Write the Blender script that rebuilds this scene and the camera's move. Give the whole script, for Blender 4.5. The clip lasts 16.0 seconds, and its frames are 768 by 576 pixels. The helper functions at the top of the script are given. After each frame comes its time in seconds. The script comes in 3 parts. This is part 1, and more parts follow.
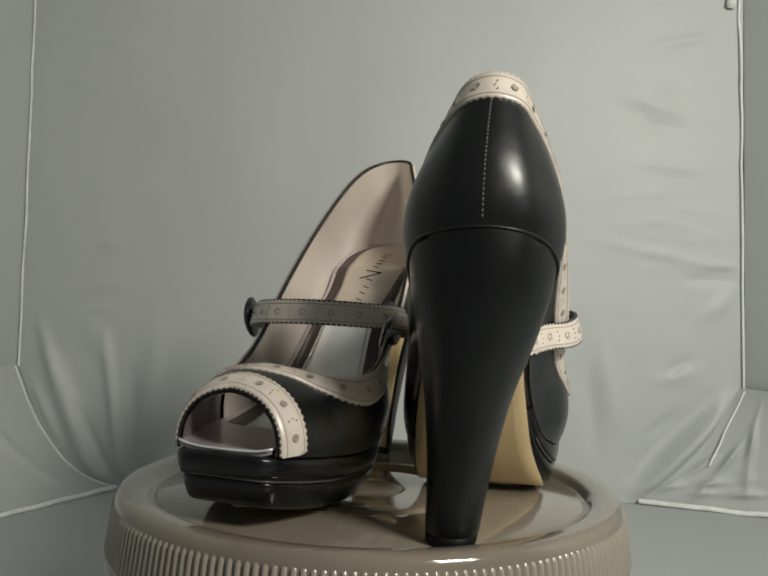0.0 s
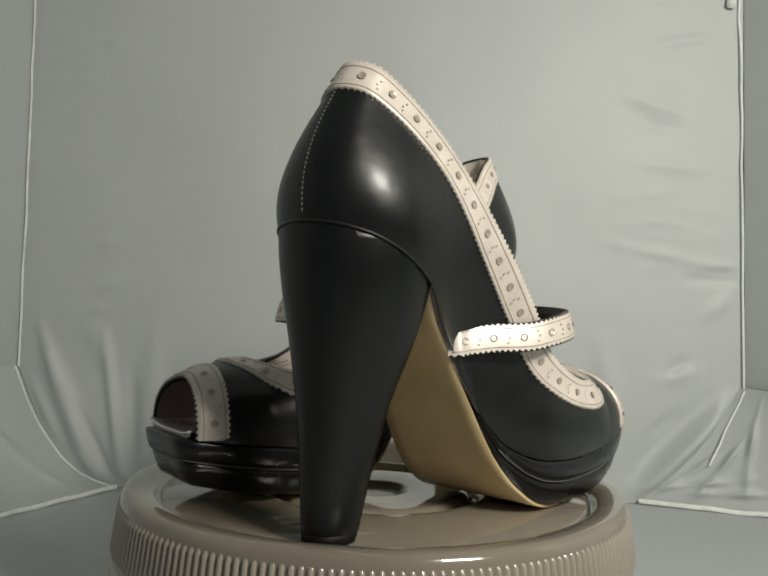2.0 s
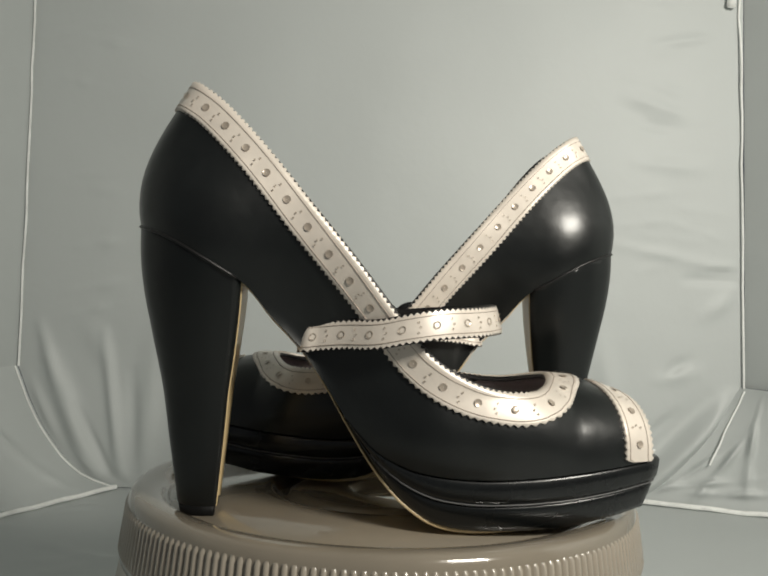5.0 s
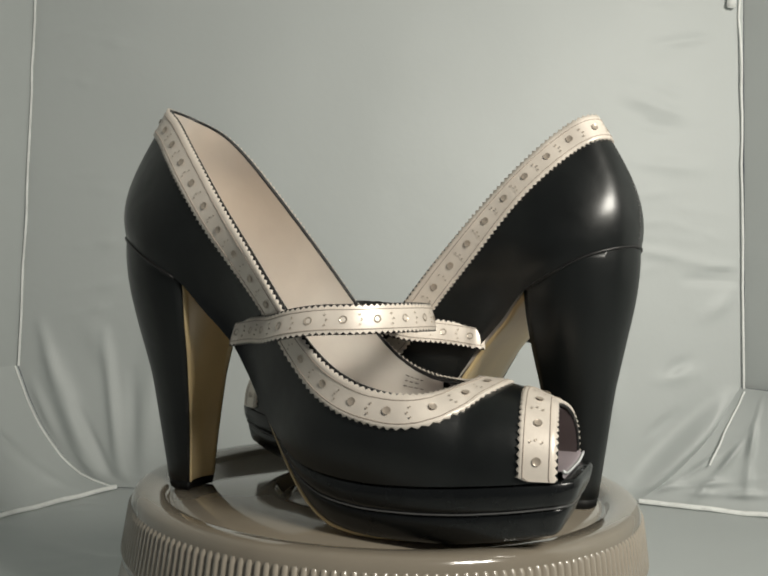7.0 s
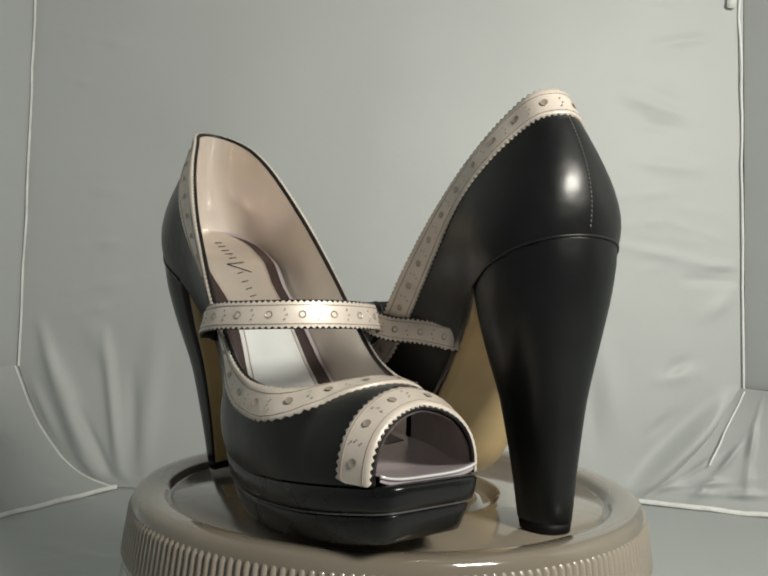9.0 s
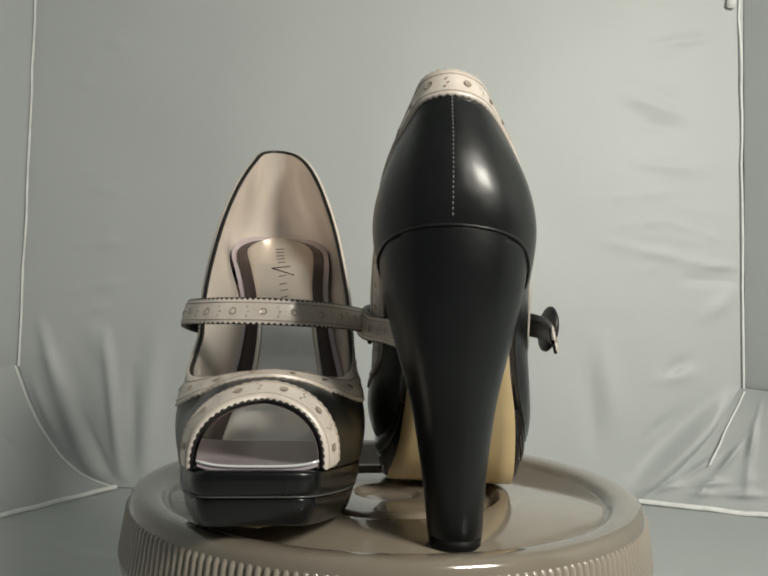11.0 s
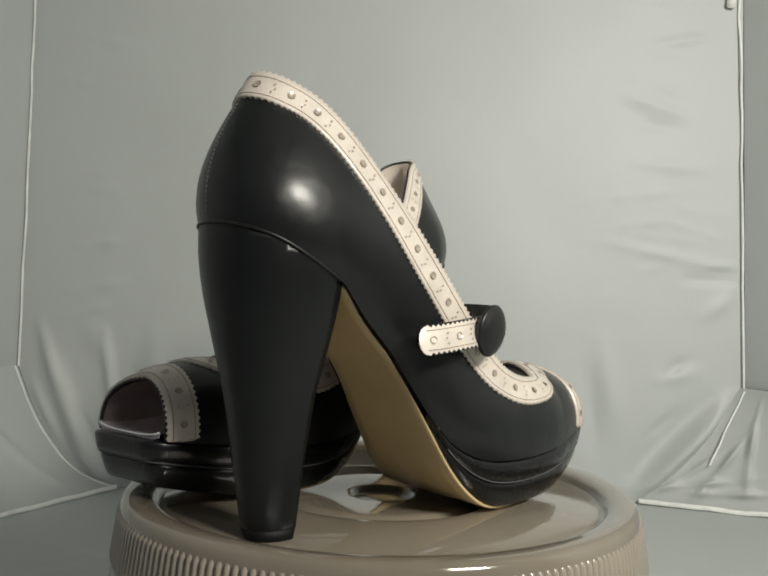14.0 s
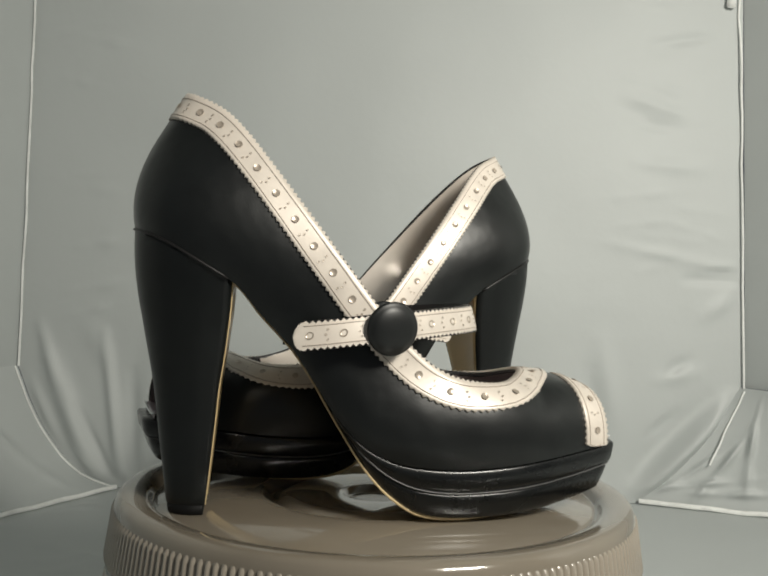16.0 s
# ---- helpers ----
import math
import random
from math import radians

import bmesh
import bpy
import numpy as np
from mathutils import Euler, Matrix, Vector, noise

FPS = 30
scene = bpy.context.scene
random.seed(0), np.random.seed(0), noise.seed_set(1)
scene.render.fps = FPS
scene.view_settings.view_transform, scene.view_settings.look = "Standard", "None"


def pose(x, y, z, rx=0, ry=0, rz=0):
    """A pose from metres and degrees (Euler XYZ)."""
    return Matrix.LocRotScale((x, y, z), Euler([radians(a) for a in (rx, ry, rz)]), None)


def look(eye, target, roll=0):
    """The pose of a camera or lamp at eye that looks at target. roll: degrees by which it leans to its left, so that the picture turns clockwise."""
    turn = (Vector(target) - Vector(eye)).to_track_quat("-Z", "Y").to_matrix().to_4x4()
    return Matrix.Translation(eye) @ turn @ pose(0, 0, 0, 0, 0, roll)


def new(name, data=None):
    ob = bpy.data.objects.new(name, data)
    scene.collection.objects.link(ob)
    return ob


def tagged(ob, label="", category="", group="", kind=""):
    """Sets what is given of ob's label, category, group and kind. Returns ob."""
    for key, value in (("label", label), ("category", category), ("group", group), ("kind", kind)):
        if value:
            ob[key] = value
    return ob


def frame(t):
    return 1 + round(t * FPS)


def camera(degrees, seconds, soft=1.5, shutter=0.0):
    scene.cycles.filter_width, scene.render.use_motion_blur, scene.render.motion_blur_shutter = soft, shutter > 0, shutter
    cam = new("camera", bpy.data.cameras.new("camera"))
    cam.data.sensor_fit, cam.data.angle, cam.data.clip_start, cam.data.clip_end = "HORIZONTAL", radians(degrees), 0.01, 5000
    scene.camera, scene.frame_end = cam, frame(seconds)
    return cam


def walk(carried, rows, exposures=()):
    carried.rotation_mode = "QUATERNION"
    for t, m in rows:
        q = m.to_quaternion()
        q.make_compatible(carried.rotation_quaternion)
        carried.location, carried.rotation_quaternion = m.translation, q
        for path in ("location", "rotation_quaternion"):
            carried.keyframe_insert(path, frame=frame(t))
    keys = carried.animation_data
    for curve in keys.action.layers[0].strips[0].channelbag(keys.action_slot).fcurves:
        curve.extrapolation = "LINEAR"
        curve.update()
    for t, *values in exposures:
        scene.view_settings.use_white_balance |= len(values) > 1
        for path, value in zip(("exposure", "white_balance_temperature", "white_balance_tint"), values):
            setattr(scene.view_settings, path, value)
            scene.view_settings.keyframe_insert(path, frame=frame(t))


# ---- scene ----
# ---- camera and its walk ----
S = 0.42                                   # metres from the lens to the turning axis
EYE = Vector((0.0, -S, 0.2330 * S))
AIM = EYE + Vector((0.0, 1.0, 0.01535))
cam = camera(51.27, 16.0, soft=2.0)
walk(cam, [(0.0, look(EYE, AIM, 1.775)), (16.0, look(EYE, AIM, 1.775))],
     exposures=[(0.0, -0.26), (1.5, -0.25), (2.3, -0.08), (3.0, 0.0), (16.0, 0.0)])

# degrees turned by the lid, every half second
TURN = [0.0, -7.6, -15.3, -23.1, -30.5, -37.4, -44.6, -52.3, -59.6, -66.9, -74.2, -81.6, -89.0, -96.5, -103.9, -111.6,
        -119.1, -126.0, -133.4, -140.8, -148.2, -155.6, -163.0, -170.3, -177.7, -184.9, -192.4, -200.2, -208.0,
        -215.3, -223.0, -231.1, -239.3]

# ---- world, lamps, exposure ----
world = bpy.data.worlds.new("room")
world.use_nodes = True
world.node_tree.nodes["Background"].inputs[0].default_value = (0.93, 0.97, 1.0, 1)
world.node_tree.nodes["Background"].inputs[1].default_value = 0.10
scene.world = world


def area_lamp(name, eye, target, w, h, watts, colour, spread=180):
    data = bpy.data.lights.new(name, "AREA")
    data.shape, data.size, data.size_y, data.energy, data.color = "RECTANGLE", w, h, watts, colour
    data.spread = radians(spread)
    ob = new(name, data)
    ob.matrix_world = look(eye, target)
    return tagged(ob, "bright studio lamp above the open front of the tent", "lamp", kind="structure")


area_lamp("lamp_key", (0.52, -0.67, 0.575), (0.19, 0.45, 0.13), 0.25, 0.20, 5.65, (1.0, 0.96, 0.86), 125)


# ---- materials ----
def material(name, colour, rough=0.5, metal=0.0, coat=0.0, noise_scale=60.0, vary=0.12, bump=0.0, bump_scale=400.0, **more):
    m = bpy.data.materials.new(name)
    m.use_nodes = True
    t = m.node_tree
    b = t.nodes["Principled BSDF"]
    b.inputs["Roughness"].default_value, b.inputs["Metallic"].default_value = rough, metal
    b.inputs["Coat Weight"].default_value = coat
    b.inputs["Coat Roughness"].default_value = more.get("coat_rough", 0.10)
    b.inputs["Transmission Weight"].default_value = more.get("transmit", 0.0)
    b.inputs["IOR"].default_value = more.get("ior", 1.5)
    b.inputs["Specular IOR Level"].default_value = more.get("spec", 0.5)
    co = t.nodes.new("ShaderNodeTexCoord")
    n = t.nodes.new("ShaderNodeTexNoise")
    n.inputs["Scale"].default_value, n.inputs["Detail"].default_value = noise_scale, 6.0
    r = t.nodes.new("ShaderNodeValToRGB")
    r.color_ramp.elements[0].position, r.color_ramp.elements[1].position = 0.3, 0.7
    for e, k in zip(r.color_ramp.elements, (1 - vary, 1 + vary)):
        e.color = (*[min(1.0, c * k) for c in colour], 1)
    t.links.new(co.outputs["Object"], n.inputs["Vector"])
    t.links.new(n.outputs["Fac"], r.inputs["Fac"])
    t.links.new(r.outputs["Color"], b.inputs["Base Color"])
    if more.get("rough_vary"):
        q = t.nodes.new("ShaderNodeMapRange")
        q.inputs["To Min"].default_value, q.inputs["To Max"].default_value = rough - more["rough_vary"], rough + more["rough_vary"]
        t.links.new(n.outputs["Fac"], q.inputs["Value"])
        t.links.new(q.outputs["Result"], b.inputs["Roughness"])
    if bump:
        n2 = t.nodes.new("ShaderNodeTexNoise")
        n2.inputs["Scale"].default_value, n2.inputs["Detail"].default_value = bump_scale, 4.0
        u = t.nodes.new("ShaderNodeBump")
        u.inputs["Strength"].default_value, u.inputs["Distance"].default_value = bump, more.get("bump_depth", 0.0004)
        t.links.new(co.outputs["Object"], n2.inputs["Vector"])
        t.links.new(n2.outputs["Fac"], u.inputs["Height"])
        if more.get("wave"):
            n3 = t.nodes.new("ShaderNodeTexNoise")
            n3.inputs["Scale"].default_value, n3.inputs["Detail"].default_value = more["wave"], 2.0
            w = t.nodes.new("ShaderNodeBump")
            w.inputs["Strength"].default_value, w.inputs["Distance"].default_value = 0.35, 0.0022
            t.links.new(co.outputs["Object"], n3.inputs["Vector"])
            t.links.new(n3.outputs["Fac"], w.inputs["Height"])
            t.links.new(w.outputs["Normal"], u.inputs["Normal"])
        t.links.new(u.outputs["Normal"], b.inputs["Normal"])
    return m


LEATHER = material("black_leather", (0.0062, 0.0074, 0.0073), 0.38, 0.0, 0.28, 45, 0.25, 0.14, 900, rough_vary=0.06, bump_depth=0.0002, coat_rough=0.21, spec=0.38, wave=48)
HEEL_LEATHER = material("black_heel_leather", (0.0058, 0.0070, 0.0069), 0.35, 0.0, 0.0, 35, 0.2, 0.10, 700, rough_vary=0.06, spec=0.42, bump_depth=0.0002, wave=40)
PLATFORM_LEATHER = material("black_platform_leather", (0.0045, 0.0053, 0.0055), 0.27, 0.0, 0.12, 40, 0.25, 0.10, 700, rough_vary=0.06, spec=0.45, bump_depth=0.0002, coat_rough=0.15)
RUBBER = material("black_rubber", (0.005, 0.005, 0.005), 0.55, bump=0.15, spec=0.2)
TRIM = material("nude_patent_trim", (0.765, 0.69, 0.605), 0.40, 0.14, 0.25, 90, 0.08, 0.12, 700, rough_vary=0.06, bump_depth=0.0002)
THREAD = material("dark_thread", (0.40, 0.33, 0.28), 0.7)
BLACK_THREAD = material("black_thread", (0.09, 0.09, 0.09), 0.35)
PALE_THREAD = material("pale_thread", (0.09, 0.09, 0.088), 0.36)
HOLE = material("punched_hole", (0.47, 0.40, 0.33), 0.30, 0.35)
PIPING = material("black_piping", (0.010, 0.009, 0.009), 0.4)
LINING = material("blush_lining", (0.88, 0.80, 0.715), 0.22, 0.30, 0.1, 35, 0.06, 0.4, 38, rough_vary=0.07, bump_depth=0.0015)
VAMP_LINING = material("grey_brown_lining", (0.20, 0.165, 0.16), 0.40, 0.15, 0.0, 60, 0.1, 0.2, 200)
INSOLE = material("mauve_insole", (0.54, 0.47, 0.50), 0.30, 0.30, 0.1, 40, 0.08, 0.12, 150, rough_vary=0.06)
SOCK = material("beige_sock", (0.60, 0.53, 0.46), 0.28, 0.40, 0.1, 50, 0.06, 0.10, 250)
FOIL = material("silver_foil", (0.86, 0.88, 0.88), 0.22, 0.32, 0.0, 40, 0.06, 0.25, 60, rough_vary=0.06)
DARK_EDGE = material("dark_brown_edge", (0.045, 0.030, 0.028), 0.35)
SOLE = material("tan_sole", (0.66, 0.51, 0.28), 0.30, 0.0, 0.1, 22, 0.14, 0.10, 200, rough_vary=0.07)
BUTTON = material("black_button", (0.009, 0.010, 0.010), 0.40, 0.0, 0.0)
PLASTIC = material("smoky_brown_plastic", (0.235, 0.203, 0.158), 0.12, 0.0, 0.7, 14, 0.14, 0.03, 40, rough_vary=0.05, ior=1.6, coat_rough=0.06)
# the lid's plastic, lightened in colour for the light coming through the skirt
LIT_PLASTIC_RIBS = material("lit_smoky_brown_ribs", (0.33, 0.29, 0.235), 0.22, 0.0, 0.6, 14, 0.10, 0.03, 40, rough_vary=0.04)
PLASTIC_BODY = material("pale_smoky_plastic", (0.50, 0.47, 0.41), 0.25, 0.0, 0.0, 10, 0.08)
CLOTH = material("white_nylon", (0.47, 0.495, 0.49), 0.55, 0.0, 0.0, 3.0, 0.03, 0.35, 14, bump_depth=0.004)
SEAM = material("white_binding", (0.80, 0.81, 0.79), 0.7, bump=0.2)


# ---- building helpers ----
def link(name, bm, mat, parent=None, label="", smooth=True):
    me = bpy.data.meshes.new(name)
    bm.to_mesh(me)
    bm.free()
    me.materials.append(mat)
    if smooth:
        me.polygons.foreach_set("use_smooth", [True] * len(me.polygons))
    ob = new(name, me)
    if parent:
        ob.parent = parent
    return tagged(ob, label)


def part(name, bm, mat, parent, label="", smooth=True):
    return link(name, bm, mat, parent, label, smooth)


def spline(points, closed=False):
    """A smooth curve through the points; one unit of its parameter from point to point."""
    pts = [np.array(p, float) for p in points]
    n = len(pts)

    def at(s):
        if closed:
            i = math.floor(s)
            f = s - i
            a, b, c, d = (pts[(i + k) % n] for k in (-1, 0, 1, 2))
        else:
            i = min(max(math.floor(s), 0), n - 2)
            f = s - i
            b, c = pts[i], pts[i + 1]
            a = pts[i - 1] if i else 2 * b - c
            d = pts[i + 2] if i + 2 < n else 2 * c - b
        return 0.5 * (2 * b + (c - a) * f + (2 * a - 5 * b + 4 * c - d) * f * f + (3 * b - a - 3 * c + d) * f ** 3)
    return at


def profile(pairs):
    """A smooth function through (x, y) pairs."""
    xs = [p[0] for p in pairs]
    f = spline([[p[1]] for p in pairs])

    def at(x):
        x = min(max(x, xs[0]), xs[-1])
        i = min(max(np.searchsorted(xs, x) - 1, 0), len(xs) - 2)
        return float(f(i + (x - xs[i]) / (xs[i + 1] - xs[i]))[0])
    return at


def grid(bm, rows, close_u=False, close_v=False):
    """Quads over rows of points."""
    vs = [[bm.verts.new(p) for p in row] for row in rows]
    nr, nc = len(vs), len(vs[0])
    for i in range(nr if close_v else nr - 1):
        for j in range(nc if close_u else nc - 1):
            q = [vs[i][j], vs[i][(j + 1) % nc], vs[(i + 1) % nr][(j + 1) % nc], vs[(i + 1) % nr][j]]
            if len(set(q)) == 4:
                bm.faces.new(q)
    return vs


def tube(bm, pts, radius, sides=6, closed=False):
    rows = []
    n = len(pts)
    for i, p in enumerate(pts):
        a, b = pts[(i - 1) % n if closed else max(i - 1, 0)], pts[(i + 1) % n if closed else min(i + 1, n - 1)]
        t = (Vector(b) - Vector(a)).normalized()
        x = t.orthogonal().normalized() if not rows else (prev - t * prev.dot(t)).normalized()
        prev, y = x, t.cross(x)
        rows.append([Vector(p) + radius * (x * math.cos(k) + y * math.sin(k)) for k in (2 * math.pi * j / sides for j in range(sides))])
    vs = grid(bm, rows, close_u=True, close_v=closed)
    if not closed:
        bm.faces.new(vs[0][::-1])
        bm.faces.new(vs[-1])


def finish(bm, weld=0.00002):
    bmesh.ops.remove_doubles(bm, verts=bm.verts, dist=weld)
    bmesh.ops.recalc_face_normals(bm, faces=bm.faces)
    return bm


# ---- the pump: its lines, in lens distances ----
# forward from the back seam, out from the middle line, up from the lid; foot: feather line, top: topline then ridge
FOOT_U = [-0.037, -0.032, -0.020, 0.001, 0.032, 0.070, 0.110, 0.150, 0.195, 0.250, 0.310, 0.370, 0.410, 0.438, 0.466, 0.495]
FOOT_MED = [-0.006, 0.021, 0.039, 0.055, 0.065, 0.060, 0.048, 0.044, 0.056, 0.079, 0.089, 0.091, 0.089, 0.085, 0.079, 0.070]
FOOT_LAT = [0.006, 0.034, 0.055, 0.071, 0.080, 0.080, 0.076, 0.081, 0.095, 0.103, 0.103, 0.096, 0.085, 0.074, 0.062, 0.048]
TOP_MED = [(0.012, 0, 0.4515), (0.022, 0.024, 0.446), (0.044, 0.036, 0.4295), (0.070, 0.050, 0.403), (0.100, 0.063, 0.369),
           (0.138, 0.075, 0.323), (0.180, 0.083, 0.272), (0.216, 0.087, 0.226), (0.250, 0.086, 0.185), (0.285, 0.090, 0.160),
           (0.325, 0.090, 0.146), (0.372, 0.074, 0.144), (0.402, 0.0, 0.157)]
TOP_LAT = [(0.012, 0, 0.4515), (0.025, 0.025, 0.446), (0.054, 0.041, 0.4305), (0.078, 0.055, 0.407), (0.105, 0.068, 0.373),
           (0.142, 0.081, 0.325), (0.183, 0.090, 0.272), (0.217, 0.095, 0.228), (0.250, 0.095, 0.190), (0.284, 0.094, 0.162),
           (0.322, 0.088, 0.148), (0.368, 0.068, 0.146), (0.402, 0.0, 0.157)]
RIDGE = spline([(0.402, 0.0, 0.157), (0.428, 0.0, 0.1555), (0.456, -0.002, 0.149), (0.482, -0.006, 0.139)])
FEATHER_Z = profile([(-0.04, 0.303), (0.0, 0.288), (0.04, 0.266), (0.074, 0.245), (0.10, 0.215), (0.135, 0.180), (0.16, 0.143), (0.18, 0.112),
                     (0.21, 0.082), (0.245, 0.066), (0.295, 0.060), (0.35, 0.061), (0.43, 0.069), (0.51, 0.079)])
BOTTOM_Z = profile([(0.06, 0.250), (0.074, 0.242), (0.10, 0.211), (0.135, 0.175), (0.16, 0.138), (0.185, 0.096), (0.21, 0.058), (0.235, 0.030), (0.265, 0.010),
                    (0.30, 0.0025), (0.34, 0.002), (0.38, 0.004), (0.43, 0.010), (0.51, 0.026)])
LOOP = spline([(u, -v, z) for u, v, z in TOP_MED[:0:-1]] + TOP_LAT[:-1], closed=True)     # seam at 12
FOOT = spline([(u, -v, 0) for u, v in zip(FOOT_U[:0:-1], FOOT_MED[:0:-1])] + [(u, v, 0) for u, v in zip(FOOT_U, FOOT_LAT)])  # seam at 15


BULGE = profile([(-15, 0.003), (-12, 0.012), (-10.5, 0.022), (-9, 0.020), (-8, 0.006), (-6.6, -0.008), (-4.6, 0.013), (-2, 0.016), (0, 0.012), (3, 0.016),
                 (6, 0.014), (9, 0.013), (11, 0.012), (12.5, 0.008), (15, 0.003)])


PUFF = profile([(-15, 0.0), (-7, 0.0), (-5.5, 0.005), (-3.5, 0.005), (-1.5, 0.0), (2, 0.0), (4, 0.010), (6.5, 0.012), (8.5, 0.0), (15, 0.0)])      # fullness under the topline


def foot_at(s):
    """The feather line; s from -15 (toe, inner side) over 0 (back seam) to 15 (toe, outer side)."""
    p = FOOT(15 + s)
    return np.array([p[0], p[1], FEATHER_Z(p[0])])


def top_at(s):
    return LOOP(12 + s) if abs(s) <= 12 else RIDGE(abs(s) - 12)


def out_at(s):
    d = FOOT(min(15 + s + 0.05, 30)) - FOOT(max(15 + s - 0.05, 0))
    o = np.array([-d[1], d[0], 0])
    return o / np.linalg.norm(o)


def upper_at(s, w):
    """A point of the upper, w from 0 (feather line) to 1 (topline or ridge)."""
    a, d, o = foot_at(s), top_at(s), out_at(s)
    dome = min(max((abs(s) - 7.5) / 3.5, 0), 1)
    dome = dome * dome * (3 - 2 * dome)
    rise = (d[2] - a[2])
    flat = np.array([a[0] - d[0], a[1] - d[1], 0])
    up = np.array([0, 0, 1.0])
    b = a + up * rise * (0.40 + 0.22 * dome) + o * BULGE(s)
    c = d + flat * (0.55 + 0.08 * dome) - up * rise * (0.30 - 0.27 * dome) + o * PUFF(s)
    q = 1 - w
    return q ** 3 * a + 3 * q * q * w * b + 3 * q * w * w * c + w ** 3 * d


def shoe(side, place, group, label, lean):
    """One pump. side: 1 where its outer side is on its left, -1 on its right. lean: how far out its heel tip stands."""
    def at(p, lift=0.0):
        return Vector(((p[0] - 0.2) * S, p[1] * side * S, (p[2] + lift) * S))

    root = new("platform_pump")
    root.matrix_world = place
    tagged(root, label, "shoe", group)

    # upper
    ss = [i / 6 - 15 for i in range(181)]
    ww = [j / 14 for j in range(15)]
    bm = bmesh.new()
    grid(bm, [[at(upper_at(s, w)) for w in ww] for s in ss])
    finish(bm)
    from_tree = mathutils_tree(bm)

    def skin(p, lift=0.0):
        """The point of the upper nearest to p, lifted off it, and the way out of the shoe there."""
        q, n, _, _ = from_tree.find_nearest(p)
        mid = at((min(max((q.x / S + 0.2), 0.05), 0.47), 0.0, max(q.z / S - 0.06, 0.05)))
        if n.dot(q - mid) < 0:
            n = -n
        return q + n * lift, n

    inner = bmesh.new()
    grid(inner, [[skin(at(upper_at(s, w)), -0.0022)[0] for w in ww] for s in ss if abs(s) < 10.5])
    for sgn in (1, -1):
        vamp = bmesh.new()
        grid(vamp, [[skin(at(upper_at(s * sgn, w)), -0.0022)[0] for w in ww] for s in ss if s > 10.4])
        part("vamp_lining", finish(vamp), VAMP_LINING, root, "grey-brown fabric lining of the toe box")
    upper = part("upper", bm, LEATHER, root, "smooth black leather upper")
    part("lining", finish(inner), LINING, root, "blush pink satin lining")

    def band(name, path, toward, width, closed, pitch=0.0062, lead=0.0):
        """A pinked ribbon along a path on the upper, with its holes and stitches. toward: a point on the ribbon's side of the path."""
        pts = [Vector(p) for p in path]
        n = len(pts)
        length = sum((pts[i + 1] - pts[i]).length for i in range(n - 1)) + ((pts[0] - pts[-1]).length if closed else 0)
        cum = [0.0]
        ring = pts + ([pts[0]] if closed else [])
        for i in range(len(ring) - 1):
            cum.append(cum[-1] + (ring[i + 1] - ring[i]).length)
        teeth = max(6, round(length / (pitch * S)))

        def on(x):
            x = x % length if closed else min(max(x, 0), length)
            i = min(max(int(np.searchsorted(cum, x)) - 1, 0), len(ring) - 2)
            f = (x - cum[i]) / max(cum[i + 1] - cum[i], 1e-9)
            return ring[i].lerp(ring[i + 1], f)

        def across(x, d, lift):
            p = on(x)
            t = (on(x + 0.003) - on(x - 0.003)).normalized()
            q, nrm = skin(p)
            g = nrm.cross(t).normalized()
            if g.dot(toward(p) - p) < 0:
                g = -g
            q, nrm = skin(p + g * d * S * 0.5)
            g = (g - nrm * g.dot(nrm)).normalized()
            q, nrm = skin(q + g * d * S * 0.5)
            if d < 0.004:
                q, nrm = p + g * d * S, nrm
            return q + nrm * lift, nrm, g, t
        def even(x, d, lift):
            """As across, evened out along the ribbon."""
            if d < 0.004:
                return across(x, d, lift)[0]
            off = Vector()
            for k in (-2, -1, 0, 1, 2):
                y = x + k * 0.0016
                off += (across(y, d, 0.0)[0] - on(y)) / 5
            q, nrm = skin(on(x) + off)
            return q + nrm * lift
        rib = bmesh.new()
        rows = []
        for k in range(2 * teeth + (0 if closed else 1)):
            x = length * k / (2 * teeth)
            tooth = 0.0027 * (k % 2)
            ds = [lead - tooth, lead + 0.004, width * 0.35, width * 0.68, width - 0.004, width - 0.0027 + tooth]
            edge_a, edge_b = even(x, ds[0], 0.0011), even(x, ds[-1], 0.0011)
            nrm = across(x, ds[-1], 0.0)[1]
            rows.append([edge_a - nrm * 0.0013, edge_a] + [even(x, d, 0.0011) for d in ds[1:-1]] + [edge_b, edge_b - nrm * 0.0013])
        grid(rib, rows, close_v=closed)
        ribbon = part(name, finish(rib, 1e-6), TRIM, root, "nude patent leather ribbon with pinked edges", smooth=False)
        ribbon.data.polygons.foreach_set("use_smooth", [True] * len(ribbon.data.polygons))
        st = bmesh.new()
        for d in (0.0052, width - 0.0058):
            tube(st, [even(length * k / (2 * teeth), d, 0.00115) for k in range(2 * teeth + (0 if closed else 1))], 0.00022, 4, closed)
        part("stitching", st, THREAD, ribbon)
        ho = bmesh.new()

        def hole(x, d, r):
            q, nrm, g, t = across(x, d, 0.0018)
            q = even(x, d, 0.0016)
            ring_v = [ho.verts.new(q + (g * math.cos(a) + t * math.sin(a)) * r) for a in (2 * math.pi * j / 10 for j in range(10))]
            mid = ho.verts.new(q - nrm * r * 0.32)
            for j in range(10):
                ho.faces.new((ring_v[j], ring_v[(j + 1) % 10], mid))
